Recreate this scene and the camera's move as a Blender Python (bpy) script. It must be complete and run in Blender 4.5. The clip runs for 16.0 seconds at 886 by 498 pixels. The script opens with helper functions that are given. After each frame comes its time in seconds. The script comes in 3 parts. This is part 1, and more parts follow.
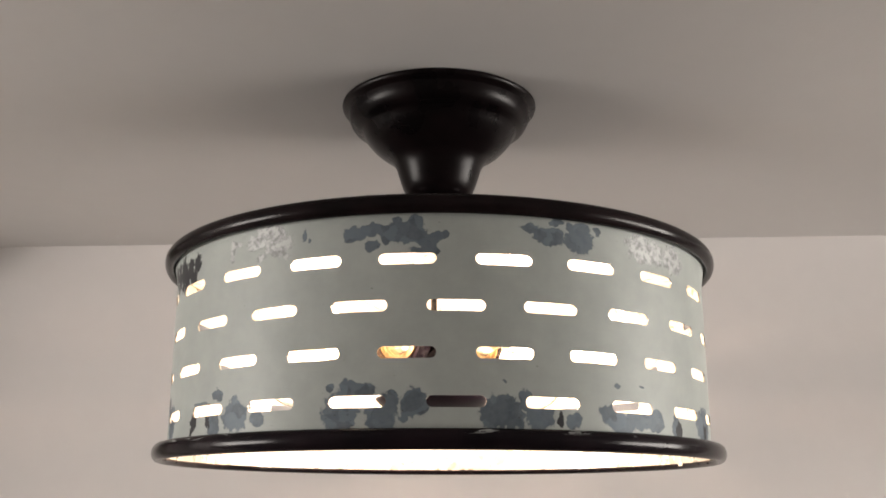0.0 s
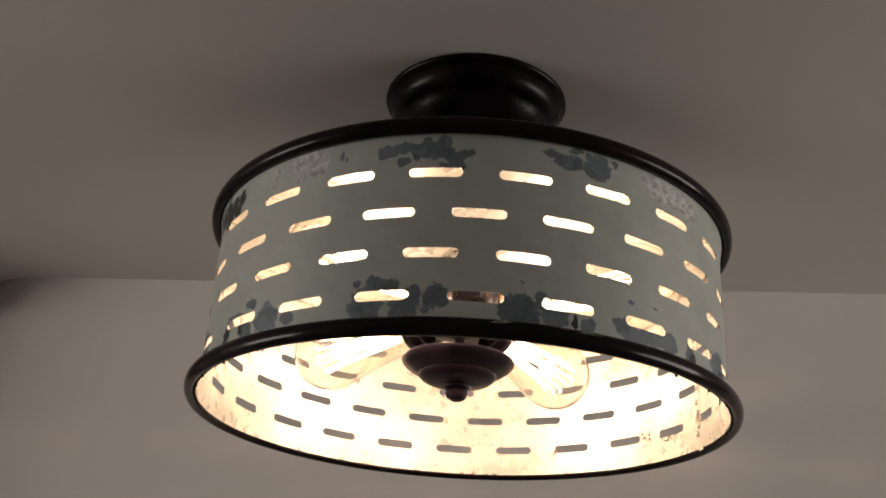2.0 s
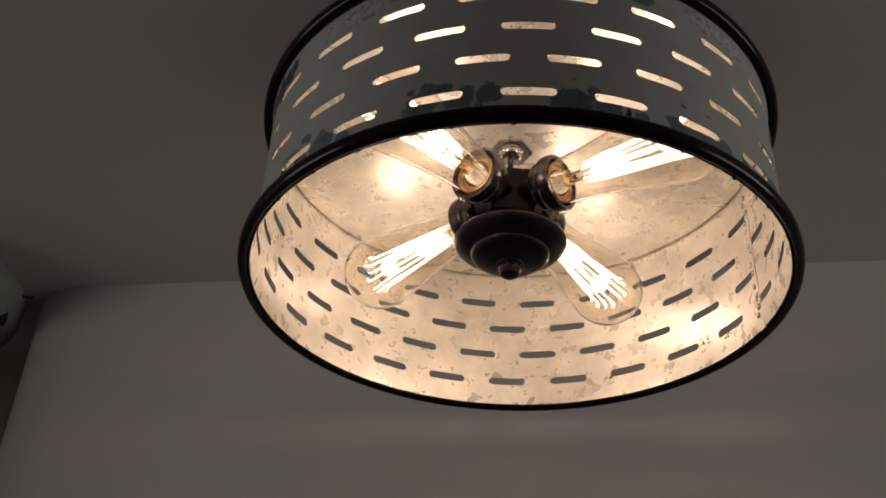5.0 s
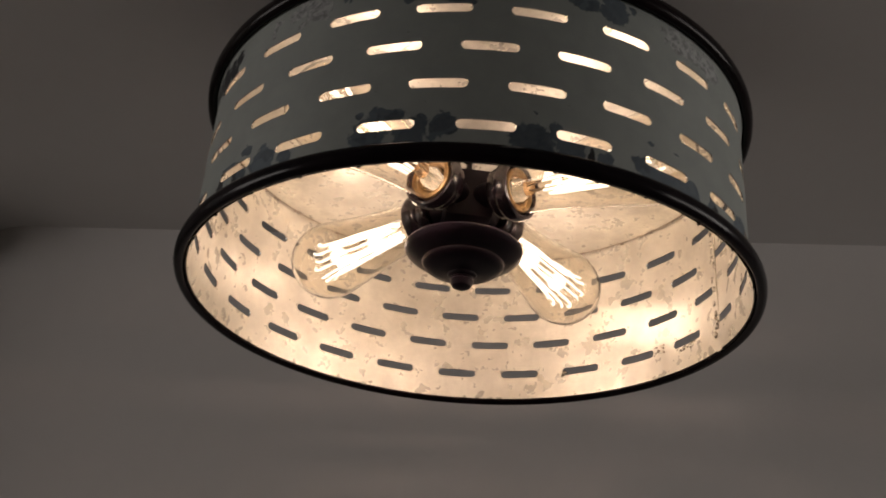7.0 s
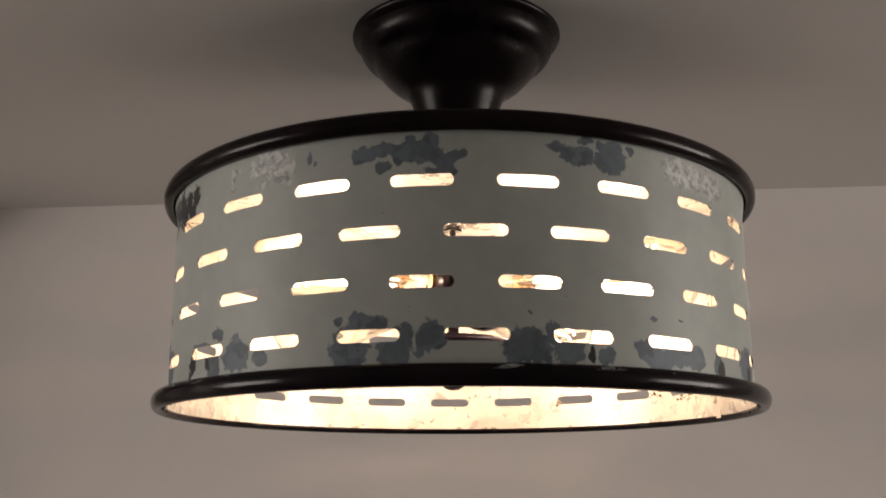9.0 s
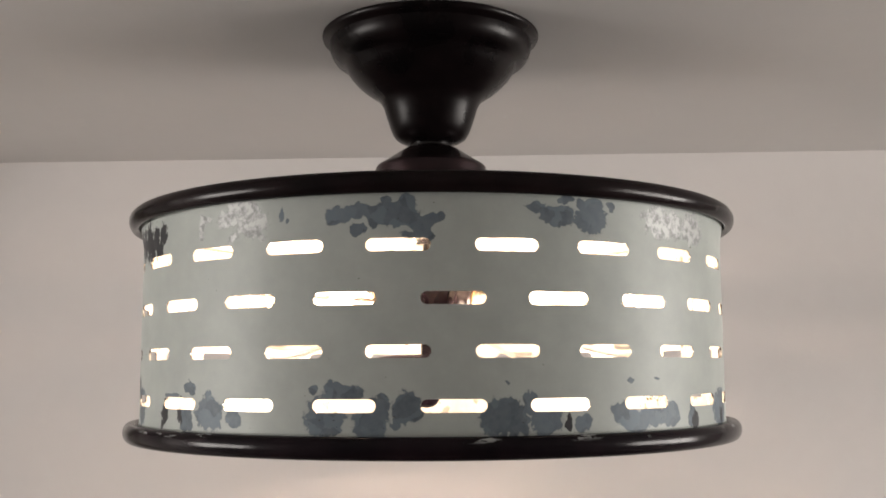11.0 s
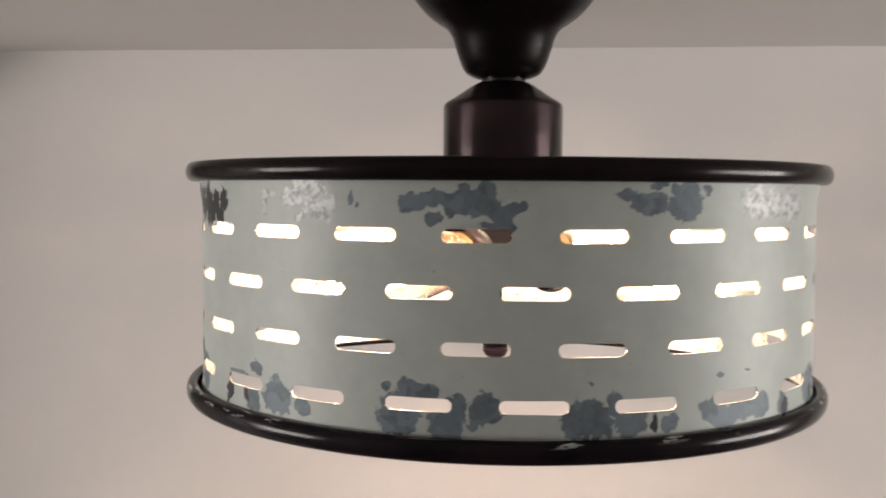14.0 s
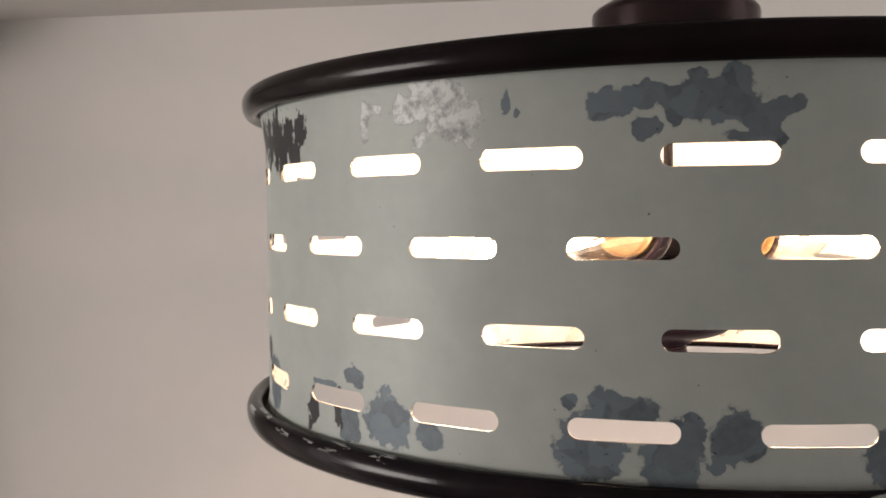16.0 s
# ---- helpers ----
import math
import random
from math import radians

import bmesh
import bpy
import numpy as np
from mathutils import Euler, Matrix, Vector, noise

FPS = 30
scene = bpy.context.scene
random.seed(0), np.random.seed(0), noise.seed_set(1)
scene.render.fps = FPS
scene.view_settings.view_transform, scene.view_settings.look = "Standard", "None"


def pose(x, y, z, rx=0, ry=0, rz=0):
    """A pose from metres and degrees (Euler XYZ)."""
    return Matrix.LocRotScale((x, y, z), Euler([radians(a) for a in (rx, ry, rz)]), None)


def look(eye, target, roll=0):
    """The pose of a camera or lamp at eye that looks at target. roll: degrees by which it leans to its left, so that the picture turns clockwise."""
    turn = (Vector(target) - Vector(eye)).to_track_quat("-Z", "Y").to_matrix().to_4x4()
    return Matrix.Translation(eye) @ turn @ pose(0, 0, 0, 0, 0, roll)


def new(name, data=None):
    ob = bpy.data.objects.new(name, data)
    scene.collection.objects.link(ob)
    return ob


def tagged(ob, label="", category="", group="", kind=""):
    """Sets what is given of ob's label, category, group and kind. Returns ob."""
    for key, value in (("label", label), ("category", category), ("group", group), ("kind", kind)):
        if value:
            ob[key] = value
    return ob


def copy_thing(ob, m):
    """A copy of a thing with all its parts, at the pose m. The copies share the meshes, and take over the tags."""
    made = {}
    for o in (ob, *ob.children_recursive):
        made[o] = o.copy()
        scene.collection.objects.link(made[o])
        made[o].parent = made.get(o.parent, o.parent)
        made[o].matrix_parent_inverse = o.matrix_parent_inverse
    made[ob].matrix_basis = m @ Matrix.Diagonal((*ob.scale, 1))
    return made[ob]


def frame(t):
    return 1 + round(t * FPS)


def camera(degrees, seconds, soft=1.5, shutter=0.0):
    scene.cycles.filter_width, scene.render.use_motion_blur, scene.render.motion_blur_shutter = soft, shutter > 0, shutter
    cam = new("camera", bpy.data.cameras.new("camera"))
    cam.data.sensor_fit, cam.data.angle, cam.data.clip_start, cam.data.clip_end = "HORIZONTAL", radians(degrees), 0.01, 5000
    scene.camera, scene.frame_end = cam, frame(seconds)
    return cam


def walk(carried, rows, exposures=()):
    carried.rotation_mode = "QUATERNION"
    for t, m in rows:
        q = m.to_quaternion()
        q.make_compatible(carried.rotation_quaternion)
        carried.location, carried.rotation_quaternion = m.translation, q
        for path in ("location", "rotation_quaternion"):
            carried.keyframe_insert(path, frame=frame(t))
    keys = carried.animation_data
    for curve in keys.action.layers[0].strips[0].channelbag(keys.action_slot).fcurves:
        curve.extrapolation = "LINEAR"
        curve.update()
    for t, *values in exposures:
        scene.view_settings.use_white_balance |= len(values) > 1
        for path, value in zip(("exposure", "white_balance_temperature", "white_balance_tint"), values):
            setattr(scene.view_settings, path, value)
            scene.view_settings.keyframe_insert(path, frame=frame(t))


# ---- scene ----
# the walk: seconds, x, y, z (z from the lamp's lowest row of slots), yaw, pitch, roll
CEIL = 2.44          # ceiling height
ZC = 0.2363          # ceiling over the lamp's lowest row of slots
cam = camera(47.42, 16.0, soft=1.7, shutter=0.4)
ROWS = [
    (0.0, -0.0078, -0.7017, -0.0542, -0.8520, 14.5217, -0.1039),
    (0.5, -0.0047, -0.7027, -0.0878, -0.5855, 17.4318, -0.3483),
    (1.0, -0.0021, -0.6984, -0.1201, -0.4935, 18.7540, -1.2071),
    (1.5, -0.0006, -0.6985, -0.1560, 0.1226, 20.0357, -2.4151),
    (2.0, 0.0082, -0.6893, -0.1999, 0.8547, 24.1307, -3.2798),
    (2.5, 0.0112, -0.6675, -0.2492, 0.0224, 26.3515, -2.9693),
    (3.0, 0.0175, -0.6418, -0.2941, -0.9649, 27.2343, -1.8528),
    (3.5, 0.0091, -0.6220, -0.3231, 0.3199, 29.1539, -1.8010),
    (4.0, 0.0039, -0.6061, -0.3598, 2.3959, 31.8363, -1.8927),
    (4.2, -0.0006, -0.5993, -0.3760, 3.0075, 33.2896, -1.5488),
    (6.3, 0.0041, -0.5970, -0.3554, 2.9771, 30.1881, -4.8581),
    (6.5, 0.0054, -0.5977, -0.3379, 2.5048, 29.2299, -4.9201),
    (7.0, 0.0088, -0.6073, -0.2892, 0.5121, 27.1226, -3.9528),
    (7.5, 0.0085, -0.6167, -0.2375, -0.3724, 23.2432, -2.4479),
    (8.0, 0.0065, -0.6304, -0.1779, 0.4024, 19.0636, -1.2353),
    (8.5, 0.0006, -0.6441, -0.1187, 0.7007, 15.9611, -0.3534),
    (9.0, -0.0055, -0.6475, -0.0728, 0.4717, 13.7040, 0.1586),
    (9.5, -0.0081, -0.6449, -0.0451, 0.1353, 12.9016, 0.6935),
    (10.0, -0.0062, -0.6510, -0.0249, -0.5993, 11.4509, 0.7196),
    (10.2, -0.0072, -0.6505, -0.0177, -1.2851, 10.5331, 0.6352),
    (12.3, -0.0119, -0.6703, 0.0806, -1.4863, 1.5429, -0.0054),
    (12.5, -0.0094, -0.6733, 0.0876, -1.7788, 1.0164, 0.2744),
    (13.0, -0.0108, -0.6664, 0.0989, -1.6542, -0.9096, 0.3117),
    (13.5, -0.0175, -0.6580, 0.1098, -1.1744, -2.4499, -0.1256),
    (14.0, -0.0265, -0.6209, 0.0948, 0.9839, -3.2703, -0.4017),
    (14.5, -0.0441, -0.5809, 0.0867, 3.0022, -2.4608, -0.9404),
    (15.0, -0.0610, -0.5271, 0.0761, 4.2669, -3.0061, -0.7555),
    (15.5, -0.0728, -0.4851, 0.0697, 4.3918, -3.4101, 0.1274),
    (16.0, -0.0765, -0.4542, 0.0607, 3.5243, -2.0783, 0.6882),
]
walk(cam, [(t, pose(x, y, z + CEIL - ZC, 90 + pitch, roll, yaw)) for t, x, y, z, yaw, pitch, roll in ROWS],
     exposures=[(0.0, -0.06, 6600, 10), (0.5, -0.15, 6650, 10), (1.0, -0.3, 6800, 10), (1.5, -0.75, 6850, 10), (2.0, -1.28, 7000, 11), (2.5, -1.42, 6900, 11),
                (3.0, -1.9, 6700, 11), (3.5, -2.16, 6600, 12), (4.0, -2.33, 6600, 12), (6.5, -2.53, 6600, 12), (7.0, -2.47, 6600, 11), (7.5, -2.35, 6650, 11),
                (8.0, -2.1, 6850, 11), (8.5, -1.65, 6950, 12), (9.0, -1.07, 6950, 13), (9.5, -0.4, 6750, 11), (10.0, -0.2, 6600, 10), (12.5, -0.12, 6500, 10), (14.0, -0.2, 6500, 10), (16.0, -0.27, 6600, 11)])

# ---- world and light ----
world = bpy.data.worlds.new("sky")
world.use_nodes = True
wn = world.node_tree
sky = wn.nodes.new("ShaderNodeTexSky")
sky.sky_type, sky.sun_disc, sky.sun_elevation, sky.sun_rotation = "NISHITA", False, radians(25), radians(200)
wn.links.new(sky.outputs[0], wn.nodes["Background"].inputs[0])
wn.nodes["Background"].inputs[1].default_value = 0.05
scene.world = world

BULB_WATTS = 1.28
WINDOW_WATTS = (53.0, 73.0)


def lamp(name, kind, m, watts, colour, **more):
    data = bpy.data.lights.new(name, kind)
    data.energy, data.color = watts, colour
    if kind == "AREA":
        data.shape, data.size, data.size_y = "RECTANGLE", more["size"], more["size_y"]
    else:
        data.shadow_soft_size = more["size"]
    ob = new(name, data)
    ob.matrix_world = m
    return ob


# ---- materials ----
def nodes_of(name):
    m = bpy.data.materials.new(name)
    m.use_nodes = True
    return m, m.node_tree, m.node_tree.nodes["Principled BSDF"]


def node(tree, kind, *ins, **props):
    n = tree.nodes.new(kind)
    for k, v in props.items():
        if k == "operation":
            n.operation = v
        elif k == "blend":
            n.blend_type = v
        elif k == "data":
            n.data_type = v
    for i, v in enumerate(ins):
        if v is None:
            continue
        if isinstance(v, bpy.types.NodeSocket):
            tree.links.new(v, n.inputs[i])
        else:
            n.inputs[i].default_value = v
    return n


def mth(tree, op, a, b=None, c=None):
    return node(tree, "ShaderNodeMath", a, b, c, operation=op).outputs[0]


def noise_of(tree, vec, scale, detail=3.0, rough=0.55):
    n = tree.nodes.new("ShaderNodeTexNoise")
    n.inputs["Scale"].default_value, n.inputs["Detail"].default_value, n.inputs["Roughness"].default_value = scale, detail, rough
    tree.links.new(vec, n.inputs["Vector"])
    return n


def ramp(tree, fac, a, b, lo=0.0, hi=1.0):
    """Map Range of fac from a..b to lo..hi."""
    n = tree.nodes.new("ShaderNodeMapRange")
    tree.links.new(fac, n.inputs[0])
    for i, v in enumerate((a, b, lo, hi)):
        n.inputs[i + 1].default_value = v
    return n.outputs[0]


def mix(tree, fac, a, b):
    n = tree.nodes.new("ShaderNodeMix")
    n.data_type = "RGBA"
    for i, v in ((0, fac), (6, a), (7, b)):
        if isinstance(v, bpy.types.NodeSocket):
            tree.links.new(v, n.inputs[i])
        else:
            n.inputs[i].default_value = v if i == 0 else (*v, 1)
    return n.outputs[2]


def bump(tree, bsdf, height, strength, distance):
    n = tree.nodes.new("ShaderNodeBump")
    n.inputs["Strength"].default_value, n.inputs["Distance"].default_value = strength, distance
    tree.links.new(height, n.inputs["Height"])
    tree.links.new(n.outputs[0], bsdf.inputs["Normal"])


def coords(tree):
    return tree.nodes.new("ShaderNodeTexCoord").outputs["Object"]


def rolled(tree, bsdf, amount):
    """Rolling marks that run round a turned or rolled piece and draw its glints out upright."""
    tangent = tree.nodes.new("ShaderNodeTangent")
    tangent.direction_type, tangent.axis = "RADIAL", "Z"
    tree.links.new(tangent.outputs[0], bsdf.inputs["Tangent"])
    bsdf.inputs["Anisotropic"].default_value = amount
    bsdf.inputs["Anisotropic Rotation"].default_value = 0.25


def wall_paint(name, colour):
    m, t, b = nodes_of(name)
    o = coords(t)
    big = noise_of(t, o, 2.2, 2)
    fine = noise_of(t, o, 260, 4)
    roller = noise_of(t, o, 45, 3)
    c = mix(t, ramp(t, big.outputs[0], 0.3, 0.7), [v * 0.955 for v in colour], colour)
    t.links.new(mix(t, ramp(t, roller.outputs[0], 0.35, 0.65, 0, 0.35), c, [v * 0.94 for v in colour]), b.inputs["Base Color"])
    b.inputs["Roughness"].default_value = 0.72
    bump(t, b, mth(t, "ADD", fine.outputs[0], roller.outputs[0]), 0.12, 0.001)
    return m


def bronze(name, chips=0.0, gloss=0.32, warm=1.0, satin=0.24, metal=0.05, plum=1.0):
    """Oil-rubbed bronze paint, nearly black, with a brown cast and faint wear."""
    m, t, b = nodes_of(name)
    o = coords(t)
    n1, n2 = noise_of(t, o, 35, 4), noise_of(t, o, 420, 3)
    base = mix(t, ramp(t, n1.outputs[0], 0.35, 0.7), [v * warm for v in (0.0045, 0.0034, 0.0038 * plum)], [v * warm for v in (0.0105, 0.0062, 0.0068 * plum)])
    rough = ramp(t, n1.outputs[0], 0.3, 0.7, satin, satin + 0.11)
    metal_of = metal
    if chips:
        side = t.nodes.new("ShaderNodeSeparateXYZ")
        t.links.new(o, side.inputs[0])
        turn = mth(t, "ARCTAN2", side.outputs[0], mth(t, "MULTIPLY", side.outputs[1], -1.0))
        reach = mth(t, "SQRT", mth(t, "ADD", mth(t, "MULTIPLY", side.outputs[0], side.outputs[0]), mth(t, "MULTIPLY", side.outputs[1], side.outputs[1])))
        along = node(t, "ShaderNodeCombineXYZ", mth(t, "MULTIPLY", turn, 0.055), mth(t, "MULTIPLY", reach, 1.5), mth(t, "MULTIPLY", side.outputs[2], 1.5)).outputs[0]
        worn = noise_of(t, along, 210, 4, 0.6)
        up = ramp(t, side.outputs[2], -0.2533, -0.2515)
        sides = mth(t, "ADD", ramp(t, side.outputs[0], -0.09, -0.15, 0, 0.21), ramp(t, side.outputs[0], 0.12, 0.17, 0, 0.12))
        patchy = ramp(t, mth(t, "ADD", noise_of(t, o, 22, 2).outputs[0], sides), 0.59, 0.65)
        chip = mth(t, "MULTIPLY", mth(t, "MULTIPLY", ramp(t, worn.outputs[0], chips, chips + 0.02), patchy), up)
        base = mix(t, chip, base, (0.42, 0.43, 0.42))
        metal_of = mth(t, "ADD", metal, mth(t, "MULTIPLY", chip, 0.4))
    for k, v in (("Base Color", base), ("Roughness", rough), ("Metallic", metal_of)):
        if isinstance(v, bpy.types.NodeSocket):
            t.links.new(v, b.inputs[k])
        else:
            b.inputs[k].default_value = v
    b.inputs["Specular IOR Level"].default_value = gloss
    if metal > 0.5:
        rolled(t, b, 0.75)
    bump(t, b, n2.outputs[0], 0.06, 0.0004)
    return m


R = 0.1824           # radius of the shade

# bare spots in the paint: degrees round the shade from its front, millimetres up, half width in degrees, half height in mm
SPOTS_FRONT_LOW = [(-17.4, -4.7, 2.5, 8.1), (-14.4, 6.1, 2.7, 3.5), (-10.3, -6.5, 2.2, 8.0), (-8.3, 1.5, 0.8, 4.0), (-19.2, 7.7, 0.5, 1.5), (-4.7, -0.6, 1.9, 6.2), (-6.6, -7.6, 0.5, 2.4)]
SPOTS_SIDE_LOW = [(-44.0, 8.1, 1.2, 2.8), (-45.2, -6.3, 1.7, 6.0), (-39.1, -4.4, 2.5, 7.2), (-33.8, -6.6, 1.4, 3.8), (-39.3, 4.9, 0.6, 1.4), (-49.7, 3.0, 1.8, 1.3)]
SPOTS_FRONT_TOP = [(-15.4, 89.3, 1.8, 3.4), (-11.8, 91.8, 1.2, 2.2), (-12.3, 83.3, 0.9, 2.3), (-9.9, 85.2, 0.7, 2.8), (-7.6, 89.8, 2.5, 5.0), (-4.8, 91.7, 1.6, 5.5), (-3.5, 79.8, 1.9, 1.9), (-0.9, 88.1, 1.3, 2.5), (-8.0, 96.5, 0.6, 1.6), (-13.4, 90.8, 1.6, 2.2), (-10.2, 91.6, 1.6, 2.5), (-2.6, 86.5, 1.8, 3.0), (-2.4, 80.5, 1.3, 3.0)]
SPOTS_SIDE_TOP = [(-35.6, 92.0, 2.0, 3.4), (-30.9, 90.2, 2.8, 6.3), (-34.3, 82.2, 0.6, 1.4), (-28.6, 81.4, 0.6, 1.7), (-41.9, 89.0, 0.7, 4.2), (-40.8, 92.5, 1.2, 2.0), (-33.0, 97.0, 2.5, 3.0), (39.1, 91.3, 3.0, 6.0), (42.3, 90.4, 3.0, 5.6), (49.4, 90.0, 2.9, 7.0)]
SPOTS_RIGHT_TOP = [(15.4, 93.9, 1.4, 2.5), (18.6, 90.2, 2.4, 4.2), (20.2, 98.2, 0.9, 2.0), (22.8, 96.7, 0.9, 2.3), (24.5, 89.1, 2.5, 5.1), (25.2, 96.1, 1.3, 3.4), (28.2, 95.9, 0.6, 2.0), (-25.0, 92.5, 0.35, 2.6), (-23.8, 89.0, 0.3, 1.2)]
SPOTS_RIGHT_LOW = [(9.5, -5.0, 3.0, 7.0), (11.7, -8.7, 1.8, 5.1), (13.8, 1.1, 0.9, 4.5), (16.2, -6.9, 1.9, 6.2), (22.7, -8.7, 1.1, 3.8), (30.3, -4.7, 2.2, 5.0), (32.8, -9.1, 2.0, 4.5), (36.4, -7.1, 3.3, 4.6), (41.1, -6.8, 1.8, 5.3), (32.1, 11.2, 0.5, 1.5), (37.4, 11.4, 0.4, 0.9)]
SPOTS_DARK = [(-54.6, 90.0, 1.2, 5.0), (-55.4, 82.0, 0.8, 4.0), (-60.2, 84.0, 1.6, 8.0), (-62.5, 88.0, 1.9, 8.0), (-58.0, 89.0, 1.4, 6.0), (-57.0, 84.0, 0.8, 4.0), (-66.5, 87.0, 2.0, 7.0), (-71.0, 90.0, 1.9, 6.0), (-76.0, 86.0, 2.0, 8.0), (-70.0, 8.0, 1.4, 4.0), (-52.5, -6.0, 1.0, 5.0), (-47.0, -3.0, 0.8, 4.5), (62.0, -9.0, 1.2, 4.0), (48.5, -9.5, 0.8, 4.0), (20.0, -9.0, 0.6, 3.0)]
SPOTS_EDGE_LOW = [(60.9, -5.2, 3.8, 8.5), (47.3, -7.3, 1.0, 5.4), (10.1, 10.6, 0.3, 0.8), (-66.0, -3.0, 3.0, 8.0)]


def shade_paint():
    """Pale grey-green paint over zinc, flaked off in spots near both rims, and black rim paint that runs onto it below."""
    m, t, b = nodes_of("grey_green_paint")
    o = coords(t)
    s = t.nodes.new("ShaderNodeSeparateXYZ")
    t.links.new(o, s.inputs[0])
    around = mth(t, "ARCTAN2", s.outputs[0], mth(t, "MULTIPLY", s.outputs[1], -1.0))
    u = mth(t, "MULTIPLY", around, R * 1000)
    v = mth(t, "MULTIPLY", mth(t, "ADD", s.outputs[2], ZC), 1000.0)
    flat = node(t, "ShaderNodeCombineXYZ", u, v, 0.0).outputs[0]
    warp = noise_of(t, flat, 0.13, 3)
    off = node(t, "ShaderNodeVectorMath", warp.outputs[1], (0.5, 0.5, 0.5), operation="SUBTRACT").outputs[0]
    off = node(t, "ShaderNodeVectorMath", off, (8.5, 8.5, 0.0), operation="MULTIPLY").outputs[0]
    p = node(t, "ShaderNodeVectorMath", flat, off, operation="ADD").outputs[0]
    mm = math.pi / 180 * 180      # spots are set out on a turn of 180 mm radius

    def nearest(spots):
        near = None
        for a, z, ra, rz in spots:
            d = node(t, "ShaderNodeVectorMath", p, (a * mm, z, 0), operation="SUBTRACT").outputs[0]
            d = node(t, "ShaderNodeVectorMath", d, (0.77 / (ra * mm), 0.77 / rz, 0), operation="MULTIPLY").outputs[0]
            d = node(t, "ShaderNodeVectorMath", d, operation="LENGTH").outputs[1]
            near = d if near is None else mth(t, "MINIMUM", near, d)
        return near

    ragged = noise_of(t, flat, 0.30, 3, 0.55)
    crumbs = noise_of(t, node(t, "ShaderNodeVectorMath", flat, (1.0, 0.6, 1.0), operation="MULTIPLY").outputs[0], 0.27, 3, 0.6)
    whole = mth(t, "ADD", nearest(SPOTS_FRONT_LOW + SPOTS_FRONT_TOP + SPOTS_RIGHT_LOW + SPOTS_EDGE_LOW + SPOTS_RIGHT_TOP + SPOTS_SIDE_LOW), mth(t, "MULTIPLY", mth(t, "SUBTRACT", ragged.outputs[0], 0.5), 0.75))
    flaky = mth(t, "ADD", nearest(SPOTS_SIDE_TOP), mth(t, "ADD", mth(t, "MULTIPLY", mth(t, "SUBTRACT", crumbs.outputs[0], 0.5), 1.7), 0.02))
    edge = mth(t, "MINIMUM", whole, flaky)
    bare = ramp(t, edge, 1.0, 0.92)
    lip = mth(t, "SUBTRACT", ramp(t, edge, 1.09, 1.03), bare)
    scab = ramp(t, mth(t, "ADD", nearest(SPOTS_DARK), mth(t, "MULTIPLY", mth(t, "SUBTRACT", crumbs.outputs[0], 0.5), 2.2)), 1.0, 0.92)
    specks = noise_of(t, flat, 0.33, 2, 0.5)
    rust = ramp(t, specks.outputs[0], 0.765, 0.78)
    cloud = noise_of(t, flat, 0.045, 4, 0.6)
    fine = noise_of(t, flat, 1.6, 3)
    paint = mix(t, ramp(t, cloud.outputs[0], 0.3, 0.7), (0.297, 0.317, 0.301), (0.35, 0.371, 0.35))
    paint = mix(t, ramp(t, fine.outputs[0], 0.3, 0.75, 0, 0.25), paint, (0.285, 0.307, 0.292))
    zinc_n = noise_of(t, flat, 0.22, 5, 0.65)
    facets = t.nodes.new("ShaderNodeTexVoronoi")
    facets.inputs["Scale"].default_value = 0.115
    t.links.new(p, facets.inputs["Vector"])
    tone = t.nodes.new("ShaderNodeSeparateXYZ")
    t.links.new(facets.outputs["Color"], tone.inputs[0])
    zinc = mix(t, tone.outputs[0], (0.078, 0.095, 0.110), (0.134, 0.163, 0.190))
    zinc = mix(t, ramp(t, zinc_n.outputs[0], 0.35, 0.65, 0, 0.45), zinc, (0.155, 0.175, 0.190))
    pits = ramp(t, noise_of(t, flat, 0.55, 2, 0.5).outputs[0], 0.70, 0.73)
    zinc = mix(t, pits, zinc, (0.06, 0.066, 0.072))
    silver = ramp(t, flaky, 1.0, 0.92)
    zinc = mix(t, silver, zinc, mix(t, ramp(t, zinc_n.outputs[0], 0.40, 0.56), (0.20, 0.205, 0.203), (0.40, 0.405, 0.40)))
    col = mix(t, bare, paint, zinc)
    col = mix(t, mth(t, "MULTIPLY", lip, 0.35), col, (0.27, 0.28, 0.265))
    col = mix(t, scab, col, (0.035, 0.035, 0.038))
    col = mix(t, rust, col, (0.06, 0.05, 0.045))
    run = noise_of(t, flat, 0.09, 4, 0.7)
    black = ramp(t, mth(t, "ADD", v, mth(t, "MULTIPLY", run.outputs[0], -5.5)), -18.5, -18.8)
    col = mix(t, black, col, (0.012, 0.009, 0.009))
    b.inputs["Specular IOR Level"].default_value = 0.15
    rolled(t, b, 0.6)
    t.links.new(col, b.inputs["Base Color"])
    t.links.new(mth(t, "ADD", ramp(t, bare, 0, 1, 0.03, 0.10), mth(t, "MULTIPLY", silver, 0.10)), b.inputs["Metallic"])
    t.links.new(ramp(t, mth(t, "ADD", bare, mth(t, "MULTIPLY", fine.outputs[0], 0.3)), 0, 1.3, 0.46, 0.54), b.inputs["Roughness"])
    bump(t, b, mth(t, "SUBTRACT", mth(t, "MULTIPLY", cloud.outputs[0], 0.5), mth(t, "MULTIPLY", bare, 0.6)), 0.25, 0.0004)
    return m


